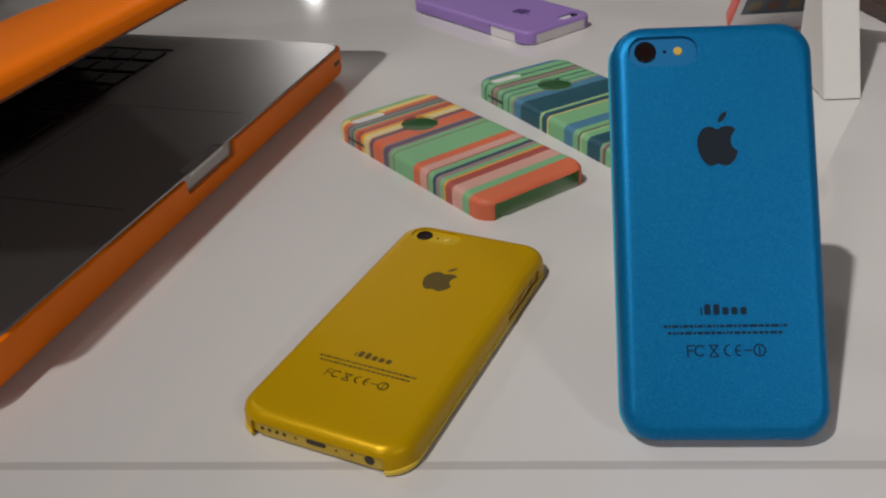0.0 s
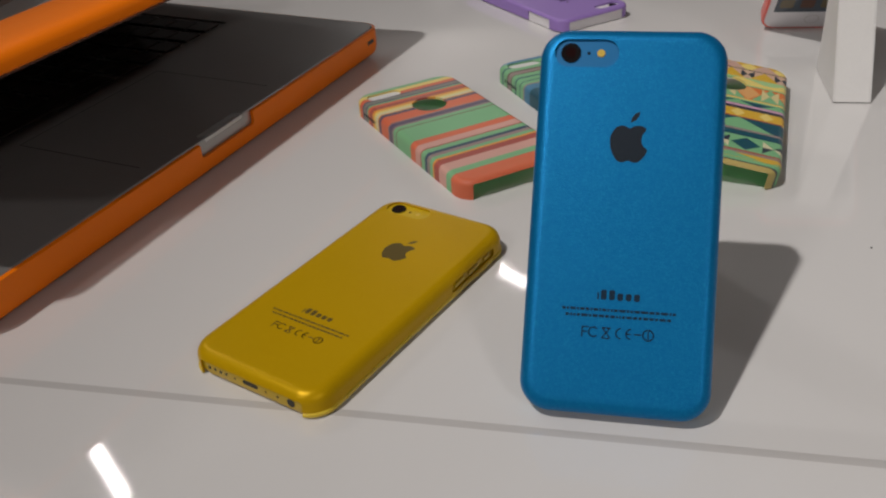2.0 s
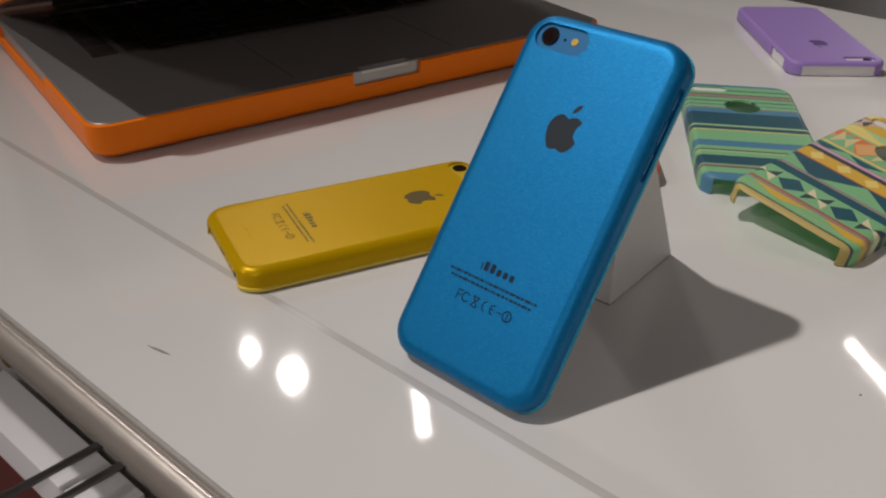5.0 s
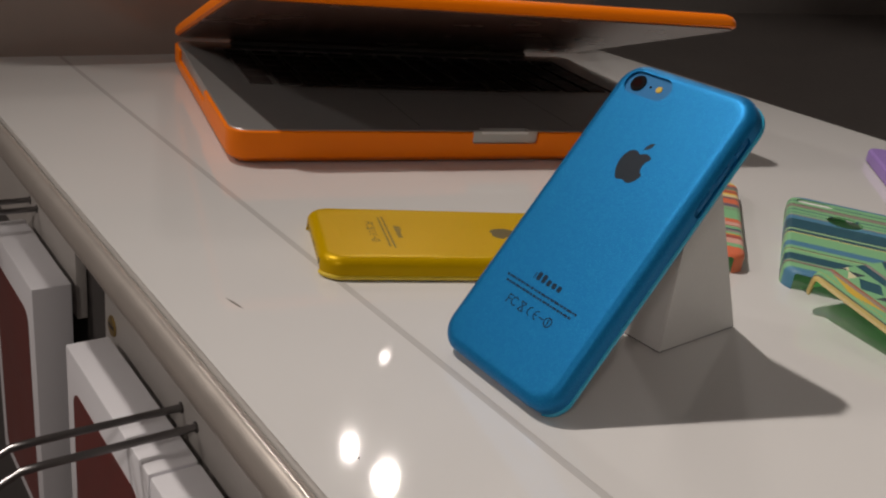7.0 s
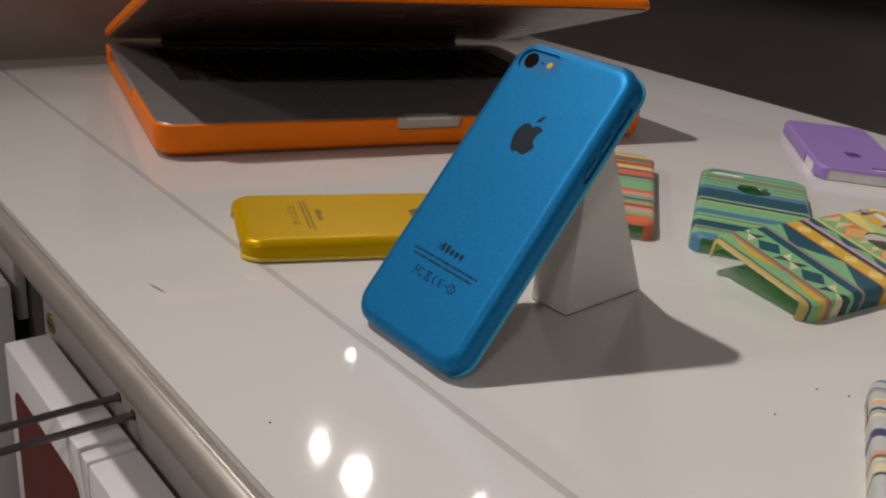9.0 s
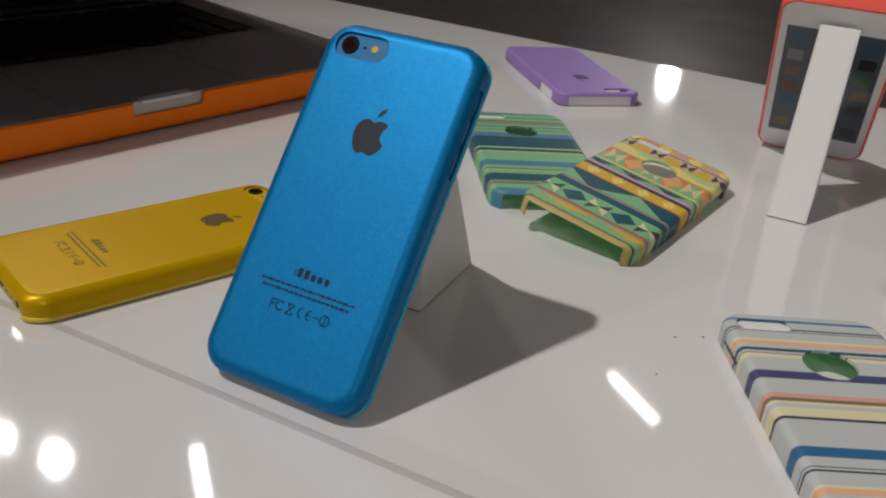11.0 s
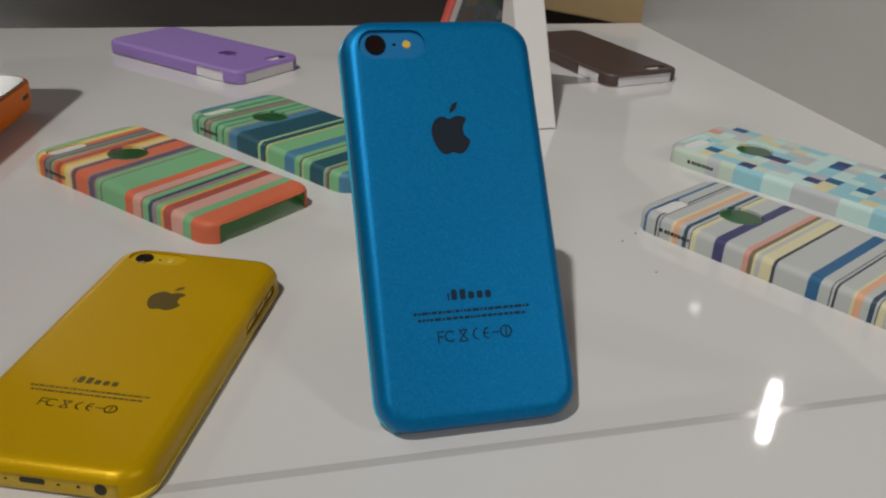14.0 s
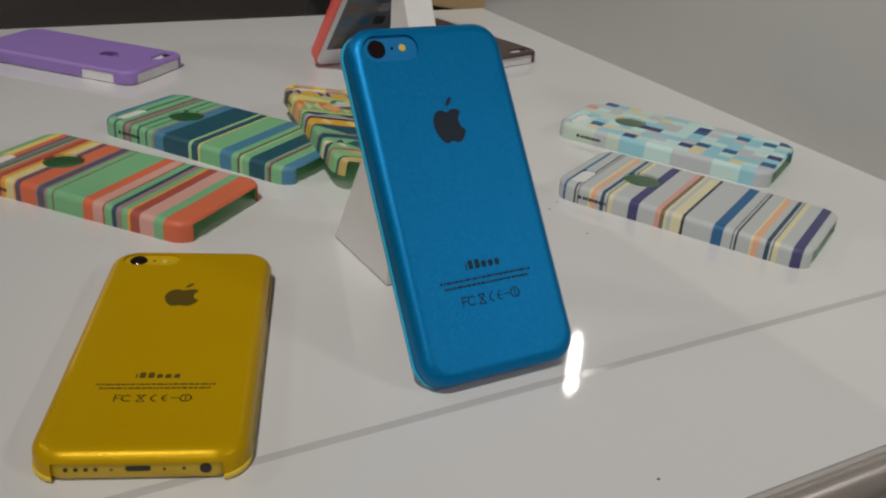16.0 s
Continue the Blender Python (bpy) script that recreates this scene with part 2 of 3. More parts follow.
def mosaic():
    m = Mat("pale_blue_mosaic", 0.45, spec=0.3)
    ax = m.axes()
    cell = []
    for a, size in (("X", 0.0070), ("Y", 0.0078)):
        cell.append(m.math("FLOOR", m.math("DIVIDE", ax[a], size)))
    n = m.nodes.new("ShaderNodeCombineXYZ")
    m.links.new(cell[0], n.inputs[0])
    m.links.new(cell[1], n.inputs[1])
    w = m.nodes.new("ShaderNodeTexWhiteNoise")
    w.noise_dimensions = "3D"
    m.links.new(n.outputs[0], w.inputs["Vector"])
    pale, aqua, mist = (0.50, 0.66, 0.64), (0.28, 0.52, 0.60), (0.46, 0.47, 0.50)
    m.colour(m.ramp(w.outputs["Value"], [(0.0, pale), (0.30, aqua), (0.50, mist), (0.68, (0.50, 0.58, 0.50)), (0.82, INDIGO), (0.88, BLUEB),
                                         (0.945, CREAM), (0.982, PINK)], True))
    return lets_light(m, THROUGH)


def zigzag():
    """Bands of colour, some of them cut into triangles and diamonds."""
    m = Mat("folk_pattern_print", 0.45, spec=0.3)
    ax = m.axes()
    fac = m.math("MULTIPLY_ADD", ax["Y"], -1.0 / 0.126, 0.5)
    yel, org = (0.60, 0.36, 0.035), (0.62, 0.16, 0.04)
    bands = [(0.8, yel), (0.08, INK), (0.9, (0.55, 0.36, 0.27)), (0.45, LGREEN), (0.3, SUN), (0.12, MINT), (1.35, org), (0.12, SUN), (0.12, MINT), (0.4, TEAL),
             (0.2, (0.55, 0.30, 0.42)), (0.25, INK), (0.75, yel), (0.1, BRICK), (1.0, TEAL), (0.16, MAUVE), (0.45, TEAL), (0.12, MINT),
             (1.05, MINT), (0.05, MINT), (0.1, BRICK), (0.14, MAUVE), (0.4, yel), (0.25, MINT), (0.08, INK), (0.2, (0.44, 0.33, 0.11))]
    total, at, stops = sum(w for w, _ in bands), 0.0, []
    spots = []
    for w, c in bands:
        stops.append((at / total, c))
        spots.append((at / total, w / total))
        at += w
    col = m.ramp(fac, stops, True)
    pink = (0.52, 0.33, 0.27)
    for k, colour, phase, pitch, kind in ((0, SUN, 0.0, 0.018, "tri"), (0, pink, 0.5, 0.018, "tri"), (2, INK, 0.0, 0.018, "bow"), (2, yel, 0.5, 0.018, "tri"),
                                          (3, SUN, 0.3, 0.030, "tri"), (6, (0.66, 0.34, 0.13), 0.0, 0.022, "dia"), (6, MINT, 0.5, 0.022, "tri"), (6, (0.60, 0.50, 0.25), 0.5, 0.022, "bow"),
                                          (9, MINT, 0.2, 0.020, "tri"), (12, SUN, 0.0, 0.014, "dia"), (14, MINT, 0.3, 0.040, "tri"), (18, TEAL, 0.0, 0.026, "dia"),
                                          (18, INK, 0.5, 0.026, "bow"), (18, CREAM, 0.5, 0.026, "half"), (22, MINT, 0.3, 0.034, "tri")):
        a, w = spots[k]
        x = m.math("DIVIDE", ax["X"], pitch)
        inside = m.math("MULTIPLY", m.math("GREATER_THAN", fac, a), m.math("LESS_THAN", fac, a + w))
        run = m.math("MULTIPLY_ADD", fac, 2.0 / w, -2.0 * a / w - 1.0)
        v = m.math("ABSOLUTE", run)
        off = m.math("SUBTRACT", m.math("FRACT", m.math("ADD", x, phase)), 0.5)
        u = m.math("MULTIPLY", m.math("ABSOLUTE", off), 2.0)
        if kind == "dia":
            shape = m.math("LESS_THAN", m.math("ADD", m.math("MULTIPLY", u, 1.9), v), 1.0)
        elif kind == "tri":
            shape = m.math("LESS_THAN", m.math("MULTIPLY", u, 1.15), m.math("MULTIPLY_ADD", run, 0.5, 0.5))
        elif kind == "bow":
            shape = m.math("MULTIPLY", m.math("LESS_THAN", v, m.math("MULTIPLY", u, 2.4)), m.math("LESS_THAN", u, 0.40))
        else:
            shape = m.math("MULTIPLY", m.math("MULTIPLY", m.math("LESS_THAN", v, m.math("MULTIPLY", u, 2.4)), m.math("LESS_THAN", u, 0.40)),
                           m.math("GREATER_THAN", m.math("MULTIPLY", off, run), 0.0))
        col = m.mix(m.math("MULTIPLY", inside, shape), col, colour)
    m.colour(col)
    return lets_light(m, THROUGH)


CASE_MOSAIC = mosaic()
CASE_ZIGZAG = zigzag()

# ---- shapes (centimetres) ----


def part(name, bm, material, parent, label="", smooth=35, at=None):
    """Links a bmesh, in centimetres, as one mesh object under a thing or a part."""
    if isinstance(bm, bpy.types.Mesh):
        mesh = bm
    else:
        bmesh.ops.scale(bm, vec=(CM, CM, CM), verts=bm.verts)
        bmesh.ops.recalc_face_normals(bm, faces=bm.faces)
        mesh = bpy.data.meshes.new(name)
        bm.to_mesh(mesh)
        bm.free()
    for mt in material if isinstance(material, (list, tuple)) else [material]:
        if mesh.materials.find(mt.name) < 0:
            mesh.materials.append(mt)
    if smooth:
        mesh.shade_smooth()
        mesh.set_sharp_from_angle(angle=radians(smooth))
    ob = new(name, mesh)
    if parent:
        ob.parent = parent
    if at is not None:
        ob.matrix_basis = at
    return tagged(ob, label) if label else ob


def P(x, y, z, rx=0, ry=0, rz=0):
    return pose(x * CM, y * CM, z * CM, rx, ry, rz)


def thing(name, at, label, category, group=""):
    ob = new(name)
    ob.empty_display_size = 0.02
    ob.matrix_world = at
    return tagged(ob, label, category, group)


def outline(w, h, r, seg=8, cx=0.0, cy=0.0):
    """A rounded rectangle's points."""
    r = max(min(r, w / 2 - 1e-4, h / 2 - 1e-4), 0.001)
    pts = []
    for sx, sy, a in ((1, 1, 0), (-1, 1, 90), (-1, -1, 180), (1, -1, 270)):
        for k in range(seg + 1):
            t = radians(a + 90 * k / seg)
            pts.append((cx + sx * (w / 2 - r) + r * math.cos(t), cy + sy * (h / 2 - r) + r * math.sin(t)))
    return pts


def loft(bm, loops, cap_first=True, cap_last=True, index=0):
    """Skins a list of closed loops of 3D points, all of one length."""
    rings = [[bm.verts.new(p) for p in loop] for loop in loops]
    n = len(rings[0])
    for a, b in zip(rings, rings[1:]):
        for i in range(n):
            f = bm.faces.new((a[i], a[(i + 1) % n], b[(i + 1) % n], b[i]))
            f.material_index = index
    if cap_first:
        bm.faces.new(rings[0][::-1]).material_index = index
    if cap_last:
        bm.faces.new(rings[-1]).material_index = index
    return rings


def slab(w, h, profile, r, seg=8, bm=None, cx=0.0, cy=0.0, index=0):
    """A rounded-corner slab; profile: (inset, z) from the bottom up."""
    bm = bm or bmesh.new()
    loft(bm, [[(x, y, z) for x, y in outline(w - 2 * i, h - 2 * i, r - i * 0.8, seg, cx, cy)] for i, z in profile], index=index)
    return bm


def box(x0, y0, z0, x1, y1, z1, bevel=0.0, bm=None, seg=2):
    own = bmesh.new()
    bmesh.ops.create_cube(own, size=1.0)
    bmesh.ops.scale(own, vec=(x1 - x0, y1 - y0, z1 - z0), verts=own.verts)
    bmesh.ops.translate(own, vec=((x0 + x1) / 2, (y0 + y1) / 2, (z0 + z1) / 2), verts=own.verts)
    if bevel:
        bmesh.ops.bevel(own, geom=own.edges, offset=bevel, segments=seg, profile=0.5, affect="EDGES")
    if bm is None:
        return own
    mesh = bpy.data.meshes.new("tmp")
    own.to_mesh(mesh)
    own.free()
    bm.from_mesh(mesh)
    bpy.data.meshes.remove(mesh)
    return bm


def prism(points, z0, z1, bm=None, index=0):
    """A flat outline, raised from z0 to z1."""
    bm = bm or bmesh.new()
    loft(bm, [[(x, y, z0) for x, y in points], [(x, y, z1) for x, y in points]], index=index)
    return bm


def disc(r, z0, z1, cx=0.0, cy=0.0, n=28, bm=None, bevel=0.0):
    bm = bm or bmesh.new()
    rows = [(r, z0), (r, z1 - bevel), (r - bevel, z1)] if bevel else [(r, z0), (r, z1)]
    loft(bm, [[(cx + q * math.cos(2 * math.pi * k / n), cy + q * math.sin(2 * math.pi * k / n), z) for k in range(n)] for q, z in rows])
    return bm


def round_edge(depth, lip, n=5):
    """Profile points of a rounded upper edge of that radius below depth."""
    return [(lip * (1 - math.cos(radians(90 * k / n))), depth - lip + lip * math.sin(radians(90 * k / n))) for k in range(n + 1)]


def carve(bm, cutters, materials):
    """The bmesh (centimetres) less the cutters, as a mesh in metres."""
    def as_object(some):
        bmesh.ops.scale(some, vec=(CM, CM, CM), verts=some.verts)
        bmesh.ops.recalc_face_normals(some, faces=some.faces)
        mesh = bpy.data.meshes.new("shell")
        some.to_mesh(mesh)
        some.free()
        for mt in materials:
            mesh.materials.append(mt)
        return new("shell", mesh)
    base = as_object(bm)
    tools = [as_object(c) for c in cutters]
    for t in tools:
        mod = base.modifiers.new("cut", "BOOLEAN")
        mod.object, mod.operation, mod.solver = t, "DIFFERENCE", "EXACT"
    mesh = bpy.data.meshes.new_from_object(base.evaluated_get(bpy.context.evaluated_depsgraph_get()))
    for o in (base, *tools):
        bpy.data.objects.remove(o, do_unlink=True)
    return mesh


# ---- setting ----
def structure(name, bm, material, label, smooth=0):
    ob = part(name, bm, material, None, label, smooth)
    return tagged(ob, kind="structure", category=name.split("_")[0])


X0, X1, YF, YB = -50.0, 30.9, -8.1, 53.6
structure("floor", box(-600, -500, -100, 600, 1300, -95), FLOOR, "grey polished hall floor")
structure("ceiling", box(-600, -500, 322, 600, 1300, 330), CEIL, "plain grey hall ceiling")
structure("wall_north", box(-600, 1300, -95, 600, 1310, 322), HALL, "dark plain hall wall")
structure("wall_south", box(-600, -510, -95, 600, -500, 322), HALL, "dark plain hall wall")
structure("wall_west", box(-610, -500, -95, -600, 1300, 322), HALL, "dark plain hall wall")
structure("wall_east", box(600, -500, -95, 610, 1300, 322), HALL, "dark plain hall wall")

# the display counter
counter = thing("display_counter", P(0, 0, 0), "glossy white display counter with a steel front edge", "counter")
def plank(y0, y1, soft0, soft1):
    """A table panel along x with eased long edges."""
    bm = bmesh.new()
    top = [(y0 + soft0 * (1 - math.sin(radians(a))), -0.4 * soft0 * (1 - math.cos(radians(90 - a)))) for a in range(0, 91, 15)]
    end = [(y1 - soft1 * (1 - math.sin(radians(a))), -0.4 * soft1 * (1 - math.cos(radians(90 - a)))) for a in range(90, -1, -15)]
    ring_yz = [(y0, -2.4), *top, *end, (y1, -2.4)]
    loft(bm, [[(x, y, z) for y, z in ring_yz] for x in (X0 - 30, X1 + 6)])
    return bm


part("top_panel", plank(-0.70, YB, 0.02, 0.05), WHITE, counter)
part("front_strip", plank(YF, -1.03, 0.05, 0.02), WHITE, counter)
# flush strip at the joint; the groove's darker reflection is painted in as grey
part("joint_strip", box(X0 - 30, -1.03, -1.0, X1 + 6, -0.70, -0.004, 0.0), JOINT, counter, "joint between the panels, its groove's darker reflection painted as flat grey", 0)
rail = bmesh.new()
loft(rail, [[(x, -8.55 + 0.47 * math.cos(radians(a)), -0.78 + 0.75 * math.sin(radians(a))) for a in range(0, 360, 15)] for x in (X0 - 30, X1 + 6)])
part("edge_rail", rail, STEEL, counter, "rounded brushed steel edge rail")
part("apron", box(-29.4, -4.3, -14.0, X1 + 6, -3.6, -2.4, 0.06), APRON, counter, "grey painted metal apron")
part("apron", box(X0 - 30, -4.3, -14.0, -35.4, -3.6, -2.4, 0.06), APRON, counter, "grey painted metal apron")
part("upright", box(-33.4, -3.9, -60, -30.4, -3.52, -2.4, 0.1), DARK, counter, "dark slotted upright")
part("carcass", box(X0 - 30, -3.5, -94.9, X1 + 6, YB - 1, -2.5, 0.1), DARK, counter, "dark counter body")
part("side_panel", box(X1, YF, -2.0, X1 + 1.2, YB - 0.4, 13, 0.08), PANEL, counter, "satin grey side panel")
part("side_panel", box(X0 - 1.2, YF, -2.0, X0, YB - 0.4, 12, 0.08), SHADED_PANEL, counter, "glossy side panel, its shade put into a brown-grey colour")

# a dark rubbed mark on the front strip
scuff = bmesh.new()
prism([(-0.58, -0.01), (-0.25, 0.05), (0.30, 0.06), (0.56, 0.01), (0.28, -0.05), (-0.22, -0.06)], 0.0, 0.004, scuff)
part("scuff_mark", scuff, JOINT_DARK, counter, "grey rubbed mark", 0, at=P(-8.8, -5.6, 0.0, 0, 0, 11))

# ---- stands ----


def stand(at):
    t = thing("display_stand", at, "white folded card wedge stand on the counter", "stand", "card stands")
    side = [(0.0, 0.06), (4.95, 0.06), (0.30, 8.95), (0.0, 8.95)]
    inner = [(0.10, 0.16), (4.77, 0.16), (0.28, 8.86), (0.10, 8.86)]

    def sheet(name, some, x0, x1, thin=0.012):
        bm = bmesh.new()
        loft(bm, [[(x, y, z) for y, z in some] for x in (x0, x1)])
        bmesh.ops.recalc_face_normals(bm, faces=bm.faces)
        bmesh.ops.bevel(bm, geom=bm.edges, offset=thin, segments=1, affect="EDGES")
        part(name, bm, CARD, t, smooth=0)
    sheet("side_flap", side, -0.97, -0.89)
    sheet("side_flap", side, 0.89, 0.97)
    for name, k in (("front_panel", 3), ("sloping_panel", 1), ("top_edge", 2), ("base_panel", 0)):
        n = (k + 1) % 4
        sheet(name, [side[k], side[n], inner[n], inner[k]], -0.885, 0.885)
    # dark slab that draws the shadow gap along the stand's bottom edge
    part("base_gap_shade", box(-0.93, 0.04, 0.0, 0.93, 4.9, 0.07), DARK, t, "dark strip standing in for the shadow gap under the stand", 0)
    return t


stand(P(0.23, 7.42, 0, 0, 0, 2.6))
stand(P(11.55, 31.42, 0, 0, 0, 182))

# ---- phones in cases ----
W, H = 6.06, 12.66


def fruit(z0, z1, s, cx, cy):
    """A plain round emblem with a notch and a leaf."""
    bm = bmesh.new()
    knots = [(0.0, 0.43), (0.15, 0.50), (0.32, 0.52), (0.50, 0.42), (0.41, 0.26), (0.37, 0.08), (0.42, -0.10), (0.55, -0.22),
             (0.46, -0.44), (0.30, -0.60), (0.16, -0.62), (0.0, -0.57), (-0.16, -0.62), (-0.30, -0.60), (-0.46, -0.40), (-0.56, -0.10),
             (-0.56, 0.16), (-0.46, 0.38), (-0.30, 0.50), (-0.14, 0.50)]
    pts, n = [], len(knots)
    for i in range(n):
        p, q, r, w = (Vector(knots[(i + d) % n]) for d in (-1, 0, 1, 2))
        for u in (0.0, 0.25, 0.5, 0.75):
            v = 0.5 * (2 * q + (r - p) * u + (2 * p - 5 * q + 4 * r - w) * u * u + (3 * q - p - 3 * r + w) * u ** 3)
            pts.append((cx + s * v.x, cy + s * v.y))
    prism(pts, z0, z1, bm)
    leaf = [(0.02, 0.60), (0.05, 0.76), (0.15, 0.90), (0.29, 0.96), (0.27, 0.82), (0.18, 0.68)]
    prism([(cx + s * x, cy + s * y) for x, y in leaf], z0, z1, bm)
    return bm


def writing(z0, z1, rows):
    """Plain bars in rows: (x0, x1, y, height, gaps)."""
    bm = bmesh.new()
    rnd = random.Random(7)
    for x0, x1, y, h, least, most in rows:
        x = x0
        while x < x1 - 0.02:
            w = min(rnd.uniform(least, most), x1 - x)
            prism([(x, y - h / 2), (x + w, y - h / 2), (x + w, y + h / 2), (x, y + h / 2)], z0, z1, bm)
            x += w + 0.035
    return bm


def stroke(points, t, z0, z1, bm=None):
    """A flat line of width t through the points."""
    bm = bm or bmesh.new()
    for a, b in zip(points, points[1:]):
        a, b = Vector(a), Vector(b)
        d = (b - a).normalized() * t / 2
        n = Vector((-d.y, d.x))
        prism([a - d - n, b + d - n, b + d + n, a - d + n], z0, z1, bm)
    return bm


def arc(r, a0, a1, cx, cy, n=12):
    return [(cx + r * math.cos(radians(a0 + (a1 - a0) * k / n)), cy + r * math.sin(radians(a0 + (a1 - a0) * k / n))) for k in range(n + 1)]


def ring(r, t, z0, z1, cx, cy, bm, n=24):
    loops = []
    for q, z in ((r, z0), (r, z1), (r - t, z1), (r - t, z0)):
        loops.append([(cx + q * math.cos(2 * math.pi * k / n), cy + q * math.sin(2 * math.pi * k / n), z) for k in range(n)])
    loops.append(loops[0])
    loft(bm, loops, False, False)
    return bm


def cased_phone(at, case_mat, body_mat, rim_mat, ink, emblem_ink, label, case_label):
    """A phone, back up, in a snap-on case: z = 0 at the screen, back at 1.0."""
    D = 1.02
    t = thing("smartphone", at, label, "smartphone", "cased phones on show")
    part("body", slab(W - 0.18, H - 0.18, [(0.25, 0.02), (0.06, 0.10), (0, 0.22), (0, 0.60), *round_edge(D - 0.1, 0.28), (0.36, D - 0.1)], 0.95), body_mat, t)
    part("screen", slab(W - 0.7, H - 0.7, [(0, 0.0), (0, 0.03)], 0.7), GLASS_BLACK, t, "black glass front")
    shell = slab(W, H, [(0.05, 0.10), (0, 0.16), (0, D - 0.42), *round_edge(D, 0.42, 8), (0.52, D)], 1.0, 10)
    inner = slab(W - 0.17, H - 0.17, [(0, -0.5), (0, D - 0.40), *round_edge(D - 0.085, 0.30, 4)], 0.93, 6)
    cam_cut = prism(outline(2.10, 0.94, 0.46, 8, -1.50, 5.46), D - 0.3, D + 0.4)
    port_cut = box(-2.35, -H / 2 - 0.5, -0.3, 2.35, -H / 2 + 0.55, 0.70, 0.1)
    side_cut = box(W / 2 - 0.5, 1.9, 0.30, W / 2 + 0.5, 5.05, 0.68, 0.12)
    top_cut = box(0.4, H / 2 - 0.5, 0.28, 2.3, H / 2 + 0.5, 0.70, 0.1)
    mesh = carve(shell, [inner, cam_cut, port_cut, side_cut, top_cut], [case_mat])
    case = part("case", mesh, case_mat, t, case_label)
    lip = slab(W + 0.09, H + 0.05, [(0.05, 0.05), (0, 0.09), (0, 0.20), (0.06, 0.26)], 1.0, 10)
    part("rim", carve(lip, [slab(W - 0.16, H - 0.16, [(0, -0.5), (0, 0.6)], 0.93, 6), box(-2.35, -H / 2 - 0.5, -0.3, 2.35, -H / 2 + 0.55, 0.70)], [rim_mat]),
         rim_mat, case, "pale translucent lip")
    z = D - 0.098
    lens = part("camera_lens", disc(0.33, z, z + 0.06, -2.02, 5.48, bevel=0.03), BLACK, t, "black round camera lens")
    part("glass", disc(0.17, z + 0.05, z + 0.068, -2.02, 5.48, 20), LENS, lens)
    part("microphone", disc(0.05, z, z + 0.012, -1.43, 5.48, 12), BLACK, t)
    part("flash", disc(0.135, z, z + 0.03, -1.03, 5.48, 20, bevel=0.02), FLASH, t, "small yellow flash lens")
    z = D + 0.001
    part("emblem", fruit(z, z + 0.003, 1.07, 0.03, 2.52), emblem_ink, t, "dark round emblem", 0)
    part("wordmark_bar", box(-0.685, -2.63, z, -0.635, -2.40, z + 0.003), ink, t, smooth=0)
    for k in range(5):
        x, h = -0.48 + 0.262 * k, 0.32 if k in (0, 1) else 0.23
        part("wordmark_bar", prism(outline(0.185, h, 0.06, 4, x, -2.63 + h / 2), z, z + 0.003), ink, t, smooth=0)
    part("small_print", writing(z, z + 0.003, [(-1.78, 1.80, -2.96, 0.085, 0.05, 0.24), (-1.66, 1.66, -3.16, 0.085, 0.05, 0.24)]), ink, t, smooth=0)
    for mark in ([(-1.10, -3.84), (-1.10, -3.53), (-0.92, -3.53)], [(-1.10, -3.68), (-0.96, -3.68)], arc(0.15, 50, 310, -0.74, -3.68),
                 [(-0.46, -3.84), (-0.22, -3.53)], [(-0.46, -3.53), (-0.22, -3.84)], [(-0.46, -3.53), (-0.22, -3.53)], [(-0.42, -3.86), (-0.26, -3.86)],
                 arc(0.16, 100, 260, 0.13, -3.68), arc(0.16, 100, 260, 0.45, -3.68), [(0.30, -3.68), (0.42, -3.68)], [(0.56, -3.68), (0.74, -3.68)],
                 arc(0.165, 0, 360, 0.98, -3.68, 20), [(0.98, -3.78), (0.98, -3.58)]):
        part("approval_mark", stroke(mark, 0.045, z, z + 0.003), ink, t, smooth=0)
    part("maker_mark", writing(z, z + 0.004, [(-0.6, 0.6, -5.1, 0.12, 0.1, 0.2)]), case_mat, t, smooth=0)
    # side keys and the sockets of the lower end
    for y, l in ((4.55, 0.45), (3.55, 0.75), (2.50, 0.75)):
        part("side_key", box(W / 2 - 0.12, y - l / 2, 0.38, W / 2 - 0.02, y + l / 2, 0.58, 0.04), body_mat, t)
    ye = -H / 2 + 0.09
    for k in range(4):
        part("speaker_hole", disc(0.065, 0, 0.03, n=14), PORT, t, at=P(-1.95 + 0.27 * k, ye + 0.015, 0.45, 90))
    for x in (-0.72, 0.72):
        part("screw", disc(0.09, 0, 0.03, n=16), body_mat, t, at=P(x, ye + 0.015, 0.45, 90))
        part("screw_slot", disc(0.045, 0, 0.034, n=12), PORT, t, at=P(x, ye + 0.013, 0.45, 90))
    part("charging_socket", slab(0.70, 0.17, [(0, 0), (0, 0.03)], 0.085), PORT, t, at=P(0, ye + 0.015, 0.47, 90))
    part("microphone_hole", disc(0.05, 0, 0.03, n=14), PORT, t, at=P(1.25, ye + 0.015, 0.45, 90))
    part("headphone_socket", disc(0.17, 0, 0.03, n=20), PORT, t, at=P(1.85, ye + 0.015, 0.45, 90))
    return t


